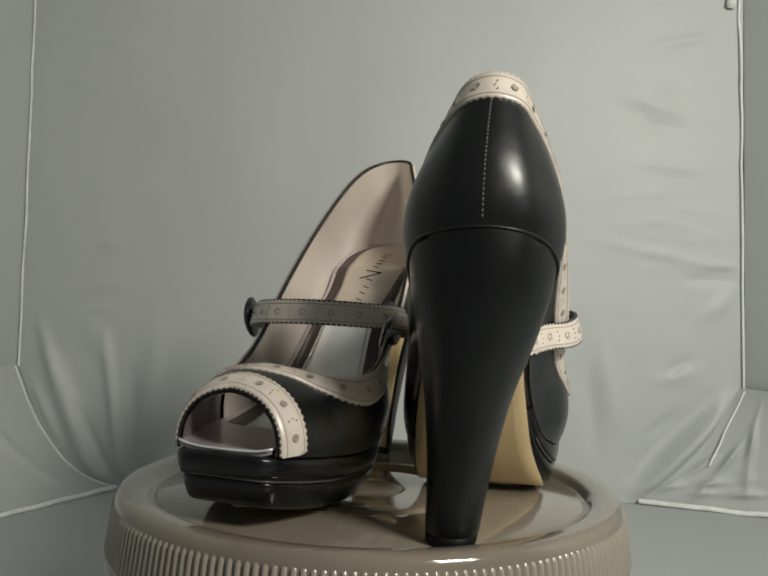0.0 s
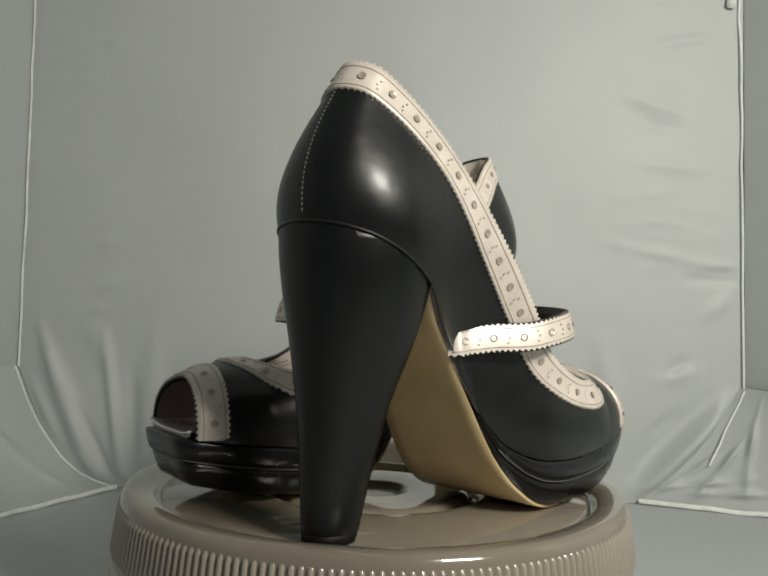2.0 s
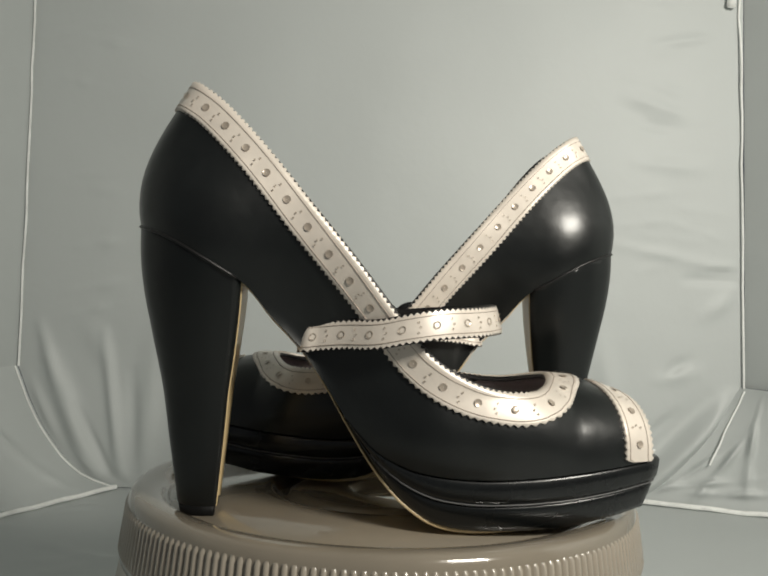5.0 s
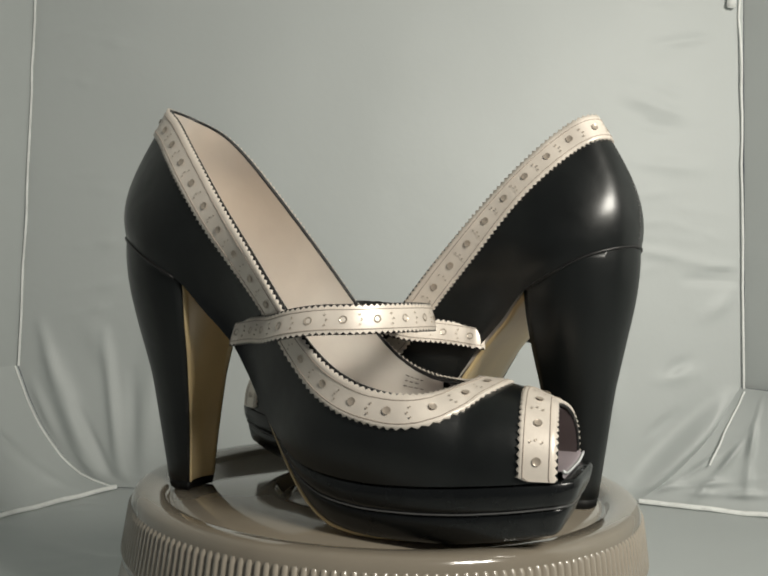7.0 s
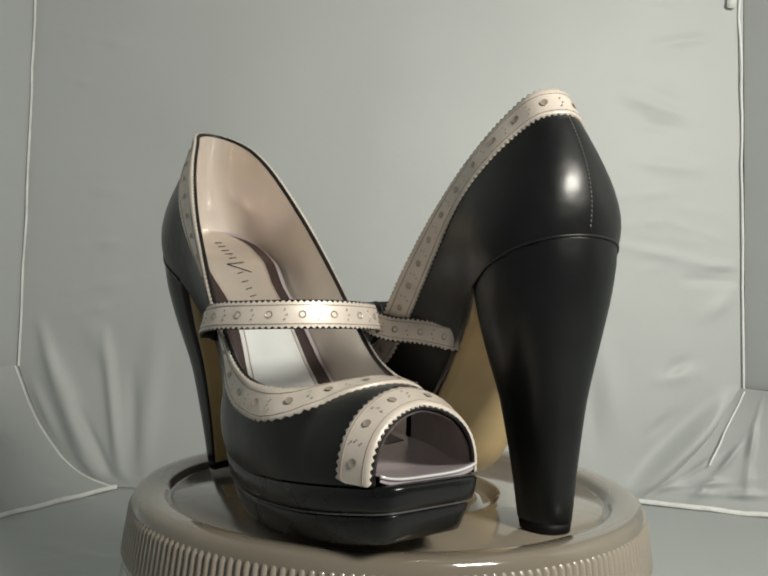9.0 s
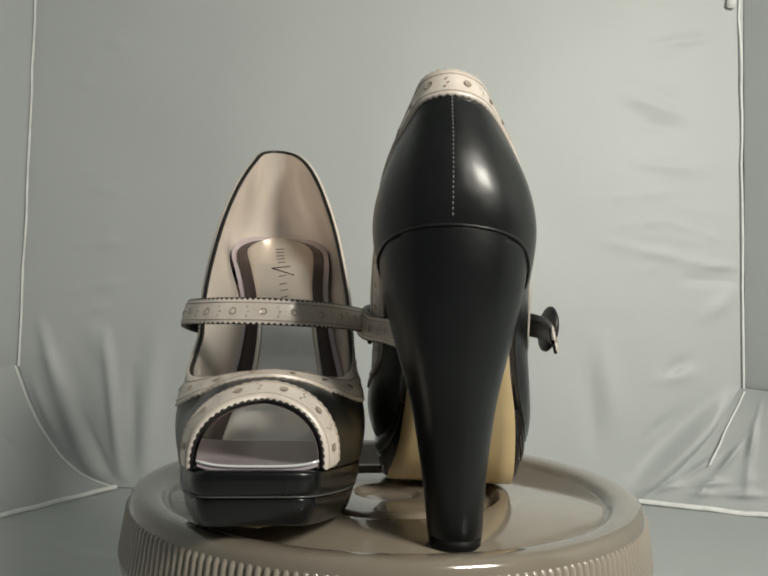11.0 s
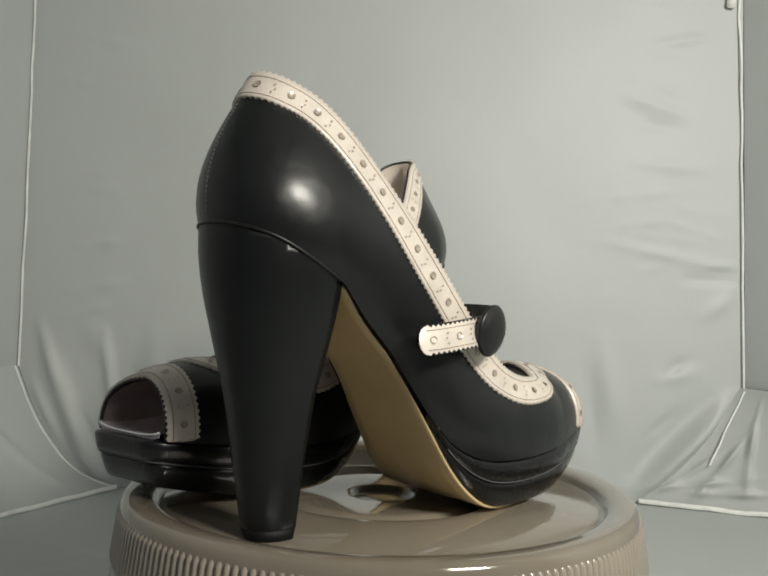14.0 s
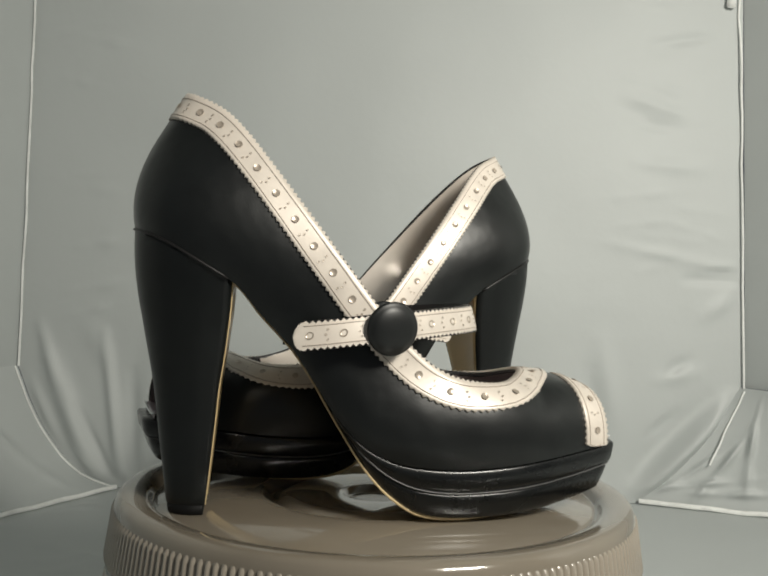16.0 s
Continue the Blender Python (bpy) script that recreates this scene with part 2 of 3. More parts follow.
        big = max(3, round(length / (0.0335 * S)))
        for k in range(big):
            x = length * (k + 0.5) / big
            hole(x, width * 0.48, 0.0017)
            for dx, dd in ((0.47, 0.36), (0.53, 0.52), (0.47, 0.66)):
                hole(x + dx * length / big, width * dd, 0.00045)
        part("punchwork", ho, HOLE, ribbon)

    loop = [at(top_at(i / 5)) for i in range(-60, 60)]
    band("topline_trim", loop, lambda p: down_from(p), 0.033, True)
    arch = [at(upper_at(-14.9, w)) for w in [j / 24 for j in range(25)]] + [at(upper_at(14.9, w)) for w in [j / 24 for j in range(23, -1, -1)]]
    band("toe_trim", arch, lambda p: p + Vector((-0.05, 0, 0)), 0.034, False)
    ed = bmesh.new()
    tube(ed, [skin(p, -0.0010)[0] for p in loop], 0.0012, 6, True)
    part("topline_binding", ed, PIPING, root, "black rolled binding")
    ed = bmesh.new()
    tube(ed, [skin(p, -0.0008)[0] + Vector((0.0006, 0, 0)) for p in arch], 0.0008, 6)
    part("toe_binding", ed, PIPING, root, "black rolled binding")
    sm = bmesh.new()
    back = [upper_at(0, 0.04 + 0.84 * k / 30) for k in range(31)]
    for k in range(30):
        a, b = skin(at(back[k]), -0.00005)[0], skin(at(back[k + 1]), -0.00005)[0]
        tube(sm, [a, a.lerp(b, 0.68)], 0.00045, 6)
    part("back_seam", sm, PALE_THREAD, root, "pale saddle stitches down the back seam")

    # insole, sock and foil
    def floor_at(s, f, lift):
        a, b = foot_at(s), foot_at(-s)
        p = a * (0.5 + f / 2) + b * (0.5 - f / 2)
        ease = min(max((s - 6.5) / 6.0, 0), 1)
        pad_up = 0.019 * (1 - ease * ease * (3 - 2 * ease)) + 0.009 * max(0.0, math.sin(math.pi * min(max((s - 4.5) / 8.5, 0), 1)))
        p[2] = FEATHER_Z(p[0]) + 0.004 + lift + pad_up + 0.006 * f ** 4
        return at(p)
    fl = bmesh.new()
    lines_ = [[floor_at(s, f, 0.0) for f in [k / 8 * 0.97 for k in range(-8, 9)]] for s in [0.4 + 14.6 * i / 60 for i in range(61)]]
    for ahead, drop, squeeze in ((0.0010, 0.0003, 0.95), (0.0014, 0.0012, 0.94), (0.0014, 0.0024, 0.94)):
        lines_.append([Vector((p.x + ahead, p.y * squeeze, p.z - drop)) for p in lines_[60]])
    grid(fl, lines_)
    insole = part("insole", fl, INSOLE, root, "mauve metallic insole")
    lip = bmesh.new()
    tube(lip, [p + Vector((0.0008, 0, 0.0001)) for p in lines_[-3]], 0.0006, 8)
    part("insole_lip", lip, FOIL, insole, "bright silver lip of the insole")

    def pad(name, s0, s1, w0, w1, mat, lift, label, tip=0.0, fade=True):
        pb = bmesh.new()
        rows = []
        for i in range(49):
            s = s0 + (s1 - s0) * i / 48
            w = w0 + (w1 - w0) * i / 48
            up = lift * (min(1.0, (48 - i) / 16 + 0.05) if fade else 1.0)
            if tip:
                w *= min(1.0, math.sqrt(max(1 - (1 - i / 48 / tip) ** 2, 0.02))) if i / 48 < tip else 1.0
            rows.append([floor_at(s, w, up - 0.006)] + [floor_at(s, w * f, up * (1 - 0.25 * f ** 6)) for f in [k / 6 for k in range(6, -7, -1)]] + [floor_at(s, -w, up - 0.006)])
        if fade:
            rows.append([floor_at(s1 + 0.06, w1 * f, lift * 0.03) for f in [1] + [k / 6 for k in range(6, -7, -1)] + [-1]])
            rows.append([floor_at(s1 + 0.09, w1 * f, -0.003) for f in [1] + [k / 6 for k in range(6, -7, -1)] + [-1]])
        grid(pb, rows)
        return part(name, finish(pb, 1e-6), mat, root, label)
    pad("sock_edge", 2.45, 10.5, 0.86, 0.86, DARK_EDGE, 0.0075, "dark brown padded edge", 0.25)
    pad("sock", 2.75, 6.6, 0.68, 0.62, SOCK, 0.0105, "beige satin heel sock", 0.4, False)
    pad("foil_pad", 6.5, 10.5, 0.62, 0.58, FOIL, 0.0108, "silver padded footbed")
    for sgn in (1, -1):
        st = bmesh.new()
        tube(st, [floor_at(6.7 + 2.2 * k / 40, sgn * 0.53, 0.0108) for k in range(41)], 0.0003, 4)
        part("footbed_stitching", st, THREAD, root)
    # worn lettering: bars of the script's size, along the sock
    le = bmesh.new()
    for k in range(11):
        if k == 5:
            continue
        s = 4.0 + 2.5 * k / 10
        tube(le, [floor_at(s, 0.07, 0.0109), floor_at(s + 0.07, -0.09, 0.0111)], 0.0003, 4)
    tube(le, [floor_at(5.2, 0.16, 0.0110), floor_at(5.3, -0.22, 0.0112)], 0.0004, 4)
    tube(le, [floor_at(5.3, -0.22, 0.0112), floor_at(5.5, 0.24, 0.0110)], 0.0004, 4)
    part("script_mark", le, DARK_EDGE, root, "illegible dark script mark")

    mk = bmesh.new()
    for line in range(3):
        for k in range(4 - line % 2):
            s0 = 9.3 + 0.14 * k + 0.02 * line
            w0 = 0.84 - 0.09 * line
            tube(mk, [skin(at(upper_at(s0, w0)), -0.0026)[0], skin(at(upper_at(s0 + 0.09, w0)), -0.0026)[0]], 0.0002, 4)
    part("size_mark", mk, DARK_EDGE, root, "illegible printed size mark")

    # platform: two wrapped layers over a tan outsole
    def edge(s, grow):
        """The platform's outline; past the toe it runs across to the other side."""
        p = FOOT(15 + s)
        o = out_at(s)
        return np.array([p[0] + o[0] * grow, p[1] + o[1] * grow])
    s_back = 7.6
    sides = [s_back + (15 - s_back) * i / 40 for i in range(41)]

    def ring(grow, height, nose=0.0):
        """The outline from the waist round the toe to the waist."""
        pts = []
        for s in sides:
            e = edge(-s, grow)
            pts.append((e[0], e[1]))
        a, b = edge(-15, grow), edge(15, grow)
        tip = 0.016 + nose
        for k in range(1, 16):
            f = k / 16
            w = 1 - abs(2 * f - 1) ** 9.0
            pts.append((a[0] * (1 - f) + b[0] * f + tip * w, a[1] * (1 - f) + b[1] * f))
        for s in sides[::-1]:
            e = edge(s, grow)
            pts.append((e[0], e[1]))
        return [at((u, v, height(u))) for u, v in pts]

    def between(f):
        return lambda u: BOTTOM_Z(u) + 0.003 + (FEATHER_Z(u) - BOTTOM_Z(u) - 0.003) * f

    def layer(name, low, high, grow_low, grow_high, nose_low, nose_high):
        lb = bmesh.new()
        rows = []
        for f, inset in ((0.0, 0.006), (0.06, 0.0015), (0.25, 0.0), (0.55, 0.0), (0.85, 0.0005), (0.97, 0.003), (1.0, 0.008)):
            g = grow_low + (grow_high - grow_low) * f - inset
            ns = nose_low + (nose_high - nose_low) * f - inset * 0.5
            rows.append(ring(g, between(low + (high - low) * f), ns))
        vs = grid(lb, rows)
        for row in (vs[0], vs[-1]):
            half = len(row) // 2
            for k in range(half):
                q = [row[k], row[k + 1], row[-2 - k], row[-1 - k]]
                if len(set(q)) == 4:
                    lb.faces.new(q)
                elif len(set(q)) == 3:
                    lb.faces.new(list(dict.fromkeys(q)))
        return part(name, finish(lb, 1e-6), PLATFORM_LEATHER, root, "leather-wrapped platform layer")
    layer("platform_lower", 0.0, 0.53, -0.013, -0.004, -0.012, -0.004)
    layer("platform_upper", 0.53, 1.0, -0.003, 0.0, -0.002, 0.002)
    lb = bmesh.new()
    for k, z in ((-0.0045, 0.533),):
        tube(lb, [p for p in ring(k, between(z), -0.004)][3:-3], 0.0004, 5)
    part("platform_stitching", lb, BLACK_THREAD, root)

    # outsole: tan sheet from the heel breast to the toe
    ob_ = bmesh.new()
    rows_t, rows_b = [], []
    for i in range(60):
        s = 4.85 + 10.1 * i / 59
        shrink = 0.0065 if s < 7.5 else 0.0065 + min((s - 7.5) / 2, 1) * 0.011 + max(s - 9.5, 0) * 0.009
        a, b = edge(s, -shrink), edge(-s, -shrink)
        line = [a * (1 - k / 8) + b * k / 8 for k in range(9)]
        rows_t.append([at((p[0], p[1], BOTTOM_Z(p[0]) + 0.0035)) for p in line])
        rows_b.append([at((p[0], p[1], BOTTOM_Z(p[0]) + 0.0008 * max(0, min(1, 8.5 - s)))) for p in line])
    loops = [[*t, *b[::-1]] for t, b in zip(rows_t, rows_b)]
    vs = grid(ob_, loops, close_u=True)
    ob_.faces.new(vs[0])
    ob_.faces.new(vs[-1][::-1])
    part("outsole", finish(ob_, 1e-6), SOLE, root, "glossy tan leather outsole")

    # heel: a tapered block with a round back and a flat breast
    back_u = profile([(0, 0.008), (0.114, -0.008), (0.206, -0.020), (0.27, -0.030), (0.305, -0.035)])
    front_u = profile([(0, 0.048), (0.14, 0.060), (0.20, 0.067), (0.245, 0.073), (0.305, 0.08)])
    half_w = profile([(0, 0.0265), (0.07, 0.033), (0.14, 0.044), (0.22, 0.058), (0.27, 0.067), (0.305, 0.068)])
    mid_v = profile([(0, 0.024 + lean), (0.14, 0.015 + lean * 0.5), (0.27, 0.008), (0.305, 0.006)])

    def heel_ring(z, inset=0.0, cap=False):
        pts = []
        b, f, h, m = back_u(z) + inset, front_u(z) - inset, half_w(z) - inset, mid_v(z)
        n = 40
        for k in range(n):
            a = math.pi * (k / (n - 1)) - math.pi / 2            # from the inner front corner round the back
            x, y = math.cos(a), math.sin(a)
            x = abs(x) ** 0.95
            y = math.copysign(abs(y) ** 0.80, y)
            taper = 0.93 + 0.07 * min(x * 3, 1)
            p = np.array([f - (f - b) * x, m + h * y * taper])
            seat = FOOT(15 + 10 * k / (n - 1) - 5)[:2]
            g = min(max((z - 0.13) / 0.15, 0), 1) ** 1.6
            pts.append(tuple(p * (1 - g) + seat * g))
        ends = (pts[-1], pts[0])
        for k in range(1, 8):
            g = k / 8
            pts.append((ends[0][0] * (1 - g) + ends[1][0] * g - 0.007 * math.sin(math.pi * g), ends[0][1] * (1 - g) + ends[1][1] * g))
        return [(u, v, min(z, FEATHER_Z(u) + 0.002) if cap else z) for u, v in pts]
    hb = bmesh.new()
    rows = [heel_ring(z, i) for z, i in ((0.0104, 0.0005), (0.0114, 0.0))] + [heel_ring(0.02 + 0.20 * k / 14) for k in range(15)]
    rows += [heel_ring(z, 0, True) for z in (0.235, 0.25, 0.262, 0.274, 0.286, 0.298, 0.305)]
    breast = [row[39:] + row[:1] for row in rows]
    vs = grid(hb, [[at(p) for p in row] for row in rows], close_u=True)
    hb.faces.new(vs[0][::-1])
    hb.faces.new(vs[-1])
    finish(hb, 1e-6)
    heel = part("heel", hb, HEEL_LEATHER, root, "tall tapered leather-covered block heel")
    # tan cover of the breast
    bb = bmesh.new()
    rows = []
    for line in breast:
        row = [at(p) + Vector((0.0008, 0, 0)) for p in line if p[2] < 0.252]
        if len(row) == len(line):
            row[0], row[-1] = row[0].lerp(row[1], 0.3), row[-1].lerp(row[-2], 0.3)
            rows.append([row[0] - Vector((0.001, 0, 0))] + row + [row[-1] - Vector((0.001, 0, 0))])
    grid(bb, rows)
    part("heel_breast", finish(bb, 1e-6), SOLE, heel, "tan leather heel breast")
    tb = bmesh.new()
    vs = grid(tb, [[at(p) for p in heel_ring(z, i)] for z, i in ((0.0, 0.0012), (0.0006, 0.0008), (0.0102, 0.0004), (0.0106, 0.003))], close_u=True)
    tb.faces.new(vs[0][::-1])
    tb.faces.new(vs[-1])
    part("heel_tip", finish(tb, 1e-6), RUBBER, heel, "black rubber top piece")
    rim = bmesh.new()
    tube(rim, [skin(at(foot_at(-4.9 + 9.8 * k / 60)), 0.0002)[0] for k in range(61)], 0.0007, 5)
    part("heel_seat_seam", rim, PIPING, root)

    # strap across the instep, buttoned on the outer side
    plan = spline([(0.132, -0.037, 0.192), (0.152, -0.051, 0.195), (0.176, -0.067, 0.198), (0.205, -0.090, 0.200), (0.236, -0.103, 0.207), (0.268, -0.101, 0.212),
                   (0.302, -0.085, 0.214), (0.328, -0.056, 0.216), (0.342, -0.012, 0.217), (0.338, 0.030, 0.216), (0.316, 0.063, 0.214), (0.284, 0.088, 0.211),
                   (0.246, 0.112, 0.207), (0.207, 0.122, 0.203), (0.168, 0.123, 0.198), (0.133, 0.118, 0.194)])
    path = [plan(15 * i / 120) for i in range(121)]
    for k, p in enumerate(path[:24]):
        q, n = skin(at(p), 0.0014)
        if n.dot(at(p) - q) < 0:
            f = min(1.0, (24 - k) / 8) * min(1.0, k / 3)
            p[1] += (q.y / S * side - p[1]) * f
    cum = np.concatenate([[0], np.cumsum([np.linalg.norm(b - a) for a, b in zip(path, path[1:])])])
    total = cum[-1]

    def strap_at(x):
        i = min(max(int(np.searchsorted(cum, x)) - 1, 0), 119)
        f = (x - cum[i]) / (cum[i + 1] - cum[i])
        p = path[i] * (1 - f) + path[i + 1] * f
        t = path[i + 1] - path[i]
        o = np.array([t[1], -t[0], 0.0])
        return p, o / np.linalg.norm(o)

    def on_strap(x, d, lift):
        p, o = strap_at(x)
        return at(p + o * lift + np.array([0, 0, d]) - o * d * 0.25)
    sb, lb = bmesh.new(), bmesh.new()
    teeth = round(total / 0.0062)
    rows, rows_in = [], []
    marks = [(total * k / (2 * teeth), k % 2) for k in range(2 * teeth - 3)]
    marks += [(total - 0.011 * (1 - k / 9) ** 1.6, 0.35 * (k % 2)) for k in range(10)]
    for x, notch in marks:
        left = total - x
        half = 0.0145 * (math.sqrt(max(1 - (1 - left / 0.011) ** 2, 0.02)) if left < 0.011 else 1.0)
        hh = half - min(0.0026, half * 0.3) * notch
        rows.append([on_strap(x, d, 0.0022 if abs(d) < hh else 0.0015) for d in (-hh, -half * 0.6, 0, half * 0.6, hh)])
        rows_in.append([on_strap(x, d, -0.0022) for d in (-half * 1.02, 0, half * 1.02)] + [on_strap(x, half * 1.02, 0.0010), on_strap(x, -half * 1.02, 0.0010)])
    grid(sb, rows)
    strap = part("strap", sb, TRIM, root, "nude patent instep strap with pinked edges")
    grid(lb, rows_in, close_u=True)
    part("strap_backing", lb, PIPING, strap, "black strap backing")
    st = bmesh.new()
    for d in (0.0095, -0.0095):
        tube(st, [on_strap(0.004 + (total - 0.014) * k / 120, d, 0.0024) for k in range(121)], 0.0002, 4)
    part("stitching", st, THREAD, strap)
    ho = bmesh.new()

    def strap_hole(x, d, r):
        q = on_strap(x, d, 0.0030)
        g = (on_strap(x, d + 0.002, 0.0026) - on_strap(x, d - 0.002, 0.0026)).normalized()
        t = (on_strap(min(x + 0.002, total), d, 0.0026) - on_strap(x - 0.002, d, 0.0026)).normalized()
        ring_v = [ho.verts.new(q + (g * math.cos(a) + t * math.sin(a)) * r) for a in (2 * math.pi * j / 10 for j in range(10))]
        mid = ho.verts.new(on_strap(x, d, 0.0008))
        for j in range(10):
            ho.faces.new((ring_v[j], ring_v[(j + 1) % 10], mid))
    big = round(total / 0.0335)
    for k in range(big):
        x = total * (k + 0.5) / big
        strap_hole(x, 0, 0.0017)
        if k < big - 1:
            for dx, dd in ((0.47, -0.005), (0.53, 0.0), (0.47, 0.005)):
                strap_hole(x + dx * total / big, dd, 0.00045)
    part("punchwork", ho, HOLE, strap)

    # button
    centre, o = strap_at(total - 0.098)
    bu = bmesh.new()
    o = Vector((o[0], o[1] * side, -0.12)).normalized()
    ex = o.cross(Vector((0, 0, 1))).normalized()
    ey = o.cross(ex)
    base = at(centre) + o * 0.0012
    rows = []
    for r, lift in ((0.002, 0.0), (0.0100, 0.0), (0.0114, 0.0007), (0.0116, 0.0016), (0.0110, 0.0024), (0.0106, 0.0025), (0.0096, 0.0034), (0.0075, 0.0043), (0.0045, 0.0049), (0.0004, 0.0051)):
        rows.append([base + o * lift + (ex * math.cos(a) + ey * math.sin(a)) * r for a in (2 * math.pi * k / 32 for k in range(32))])
    vs = grid(bu, rows, close_u=True)
    bu.faces.new(vs[0])
    bu.faces.new(vs[-1])
    part("button", finish(bu, 1e-6), BUTTON, strap, "round black covered button")
    return root


def mathutils_tree(bm):
    from mathutils.bvhtree import BVHTree
    return BVHTree.FromBMesh(bm)


def down_from(p):
    """A point on the ribbon's side of the topline: under it along the quarters, away from the middle round the throat."""
    u = p.x / S + 0.2
    if u < 0.27:
        return p + Vector((-0.03, 0, -0.10))
    return p + Vector((p.x - (0.30 - 0.2) * S, p.y, -0.01)).normalized() * 0.1


# ---- the canister with its lid, the turntable ----
LID = (-0.0090 * S, 0.0085 * S)


def canister():
    root = new("canister")
    tagged(root, "smoky brown plastic canister with a ribbed lid, turning slowly", "canister")

    def lathe(name, prof, mat, label, parent=root, n=160):
        bm = bmesh.new()
        grid(bm, [[(r * 1.015 * S * math.cos(a), r * 1.015 * S * math.sin(a), z * S) for a in (2 * math.pi * k / n for k in range(n))] for r, z in prof], close_u=True)
        return part(name, finish(bm, 1e-6), mat, parent, label)
    lid = lathe("lid", [(0.001, -0.012), (0.032, -0.012), (0.036, -0.0105), (0.039, -0.004), (0.044, -0.003), (0.10, -0.003), (0.112, -0.004), (0.117, -0.0105), (0.124, -0.012), (0.130, -0.010), (0.134, -0.001), (0.139, 0.001), (0.146, -0.0008),
                        (0.2535, -0.0008), (0.2555, -0.0028), (0.2580, -0.0050), (0.2605, -0.0030), (0.2635, 0.0030), (0.268, 0.0062), (0.276, 0.0084), (0.284, 0.0092), (0.291, 0.0086), (0.2955, 0.0066),
                        (0.2985, 0.0030), (0.3002, -0.003), (0.3013, -0.010), (0.3075, -0.060), (0.3082, -0.0655), (0.300, -0.068)], PLASTIC, "smoky brown lid with moulded rings")
    # ribs round the skirt; their paler colour paints them lit against shaded grooves
    rb = bmesh.new()
    count = 212
    for k in range(count):
        a = 2 * math.pi * k / count
        w = math.pi / count * 0.78
        rows = []
        for z, r, e in ((-0.0040, 0.2998, -0.0005), (-0.0080, 0.3008, 0.0026), (-0.056, 0.3069, 0.0030), (-0.060, 0.3075, 0.0)):
            rows.append([((r + d) * 1.015 * S * math.cos(a + b), (r + d) * 1.015 * S * math.sin(a + b), z * S) for b, d in ((-w, -0.001), (-w * 0.45, e), (w * 0.45, e), (w, -0.001))])
        grid(rb, rows)
    part("ribbing", rb, LIT_PLASTIC_RIBS, lid, "fine vertical grip ribs")["kind"] = "stuff"
    lathe("body", [(0.295, -0.066), (0.303, -0.069), (0.309, -0.078), (0.313, -0.10), (0.320, -0.16), (0.322, -0.255), (0.312, -0.268), (0.001, -0.268)], PLASTIC_BODY, "pale smoky plastic body")
    return root


# ---- the light tent ----
FLOOR = -0.270 * S
BACK = 0.45


def sheet(name, a, b, c, d, nu, nv, ripple, label, seed, folds=(), taper=None, lines=(), bend=None):
    """A slack cloth panel between four corners, a-b below and d-c above, with ripples and folds (place u, v; way; length, width, depth)."""
    a, b, c, d = (Vector(p) for p in (a, b, c, d))
    n = (b - a).cross(d - a).normalized()
    bm = bmesh.new()
    rows = []
    for j in range(nv + 1):
        row = []
        for i in range(nu + 1):
            f, g = i / nu, j / nv
            p = (a * (1 - f) + b * f) * (1 - g) + (d * (1 - f) + c * f) * g
            if taper:
                p = p + (b - a) * (f - 0.5) * (taper(g) - 1)
            if bend:
                p = p + Vector((bend(g) * f ** 3, 0, 0))
            edge = min(1.0, 8 * min(f, 1 - f, g, 1 - g))
            pull, k_line = min(1.0, 40 * min(f, 1 - f, g, 1 - g)), 0.0
            k = ripple * (noise.noise(p * 3.0 + Vector((seed, 0, 0))) + 0.45 * noise.noise(p * 9.0 + Vector((0, seed, 0))))
            for fu, fv, ang, ln, wd, dp in folds:
                x, y = (f - fu) * (b - a).length, (g - fv) * (d - a).length
                s, t = x * math.cos(ang) + y * math.sin(ang), -x * math.sin(ang) + y * math.cos(ang)
                k += dp * math.exp(-(t / wd) ** 2 - (s / ln) ** 2) * (1 + 0.5 * math.sin(s / ln * 5))
            for x0, z0, x1, z1, wd, dp in lines:
                dx, dz = x1 - x0, z1 - z0
                h = max(0.0, min(1.0, ((p.x - x0) * dx + (p.z - z0) * dz) / (dx * dx + dz * dz)))
                far = math.hypot(p.x - x0 - h * dx, p.z - z0 - h * dz)
                if far < 4 * wd:
                    k_line += dp * math.exp(-(far / wd) ** 2) * (0.35 + 0.65 * math.sin(math.pi * h))
            row.append(p + n * (k * edge + k_line * pull))
        rows.append(row)
    grid(bm, rows)
    ob = link(name, bm, CLOTH)
    return tagged(ob, label, "tent panel", kind="structure")


def seam_strip(name, pts, width, label):
    bm = bmesh.new()
    rows = []
    for i, p in enumerate(pts):
        p = Vector(p)
        t = (Vector(pts[min(i + 1, len(pts) - 1)]) - Vector(pts[max(i - 1, 0)])).normalized()
        w = t.cross((p - EYE).normalized()).normalized()
        n = w.cross(t)
        rows.append([p + w * width * math.cos(q) + n * width * 0.5 * math.sin(q) for q in (2 * math.pi * k / 8 for k in range(8))])
    grid(bm, rows, close_u=True)
    return tagged(link(name, bm, SEAM), label, "seam", kind="structure")


TOP = 0.66
rng = random.Random(4)
# half width of the back panel from its floor corner up to the knee of its side seam
CORNER = profile([(FLOOR, 0.280), (-0.102, 0.315), (-0.083, 0.340), (-0.051, 0.364), (-0.022, 0.380), (0.015, 0.395)])


def corner_taper(g):
    return CORNER(FLOOR + g * (TOP - FLOOR)) / 0.395


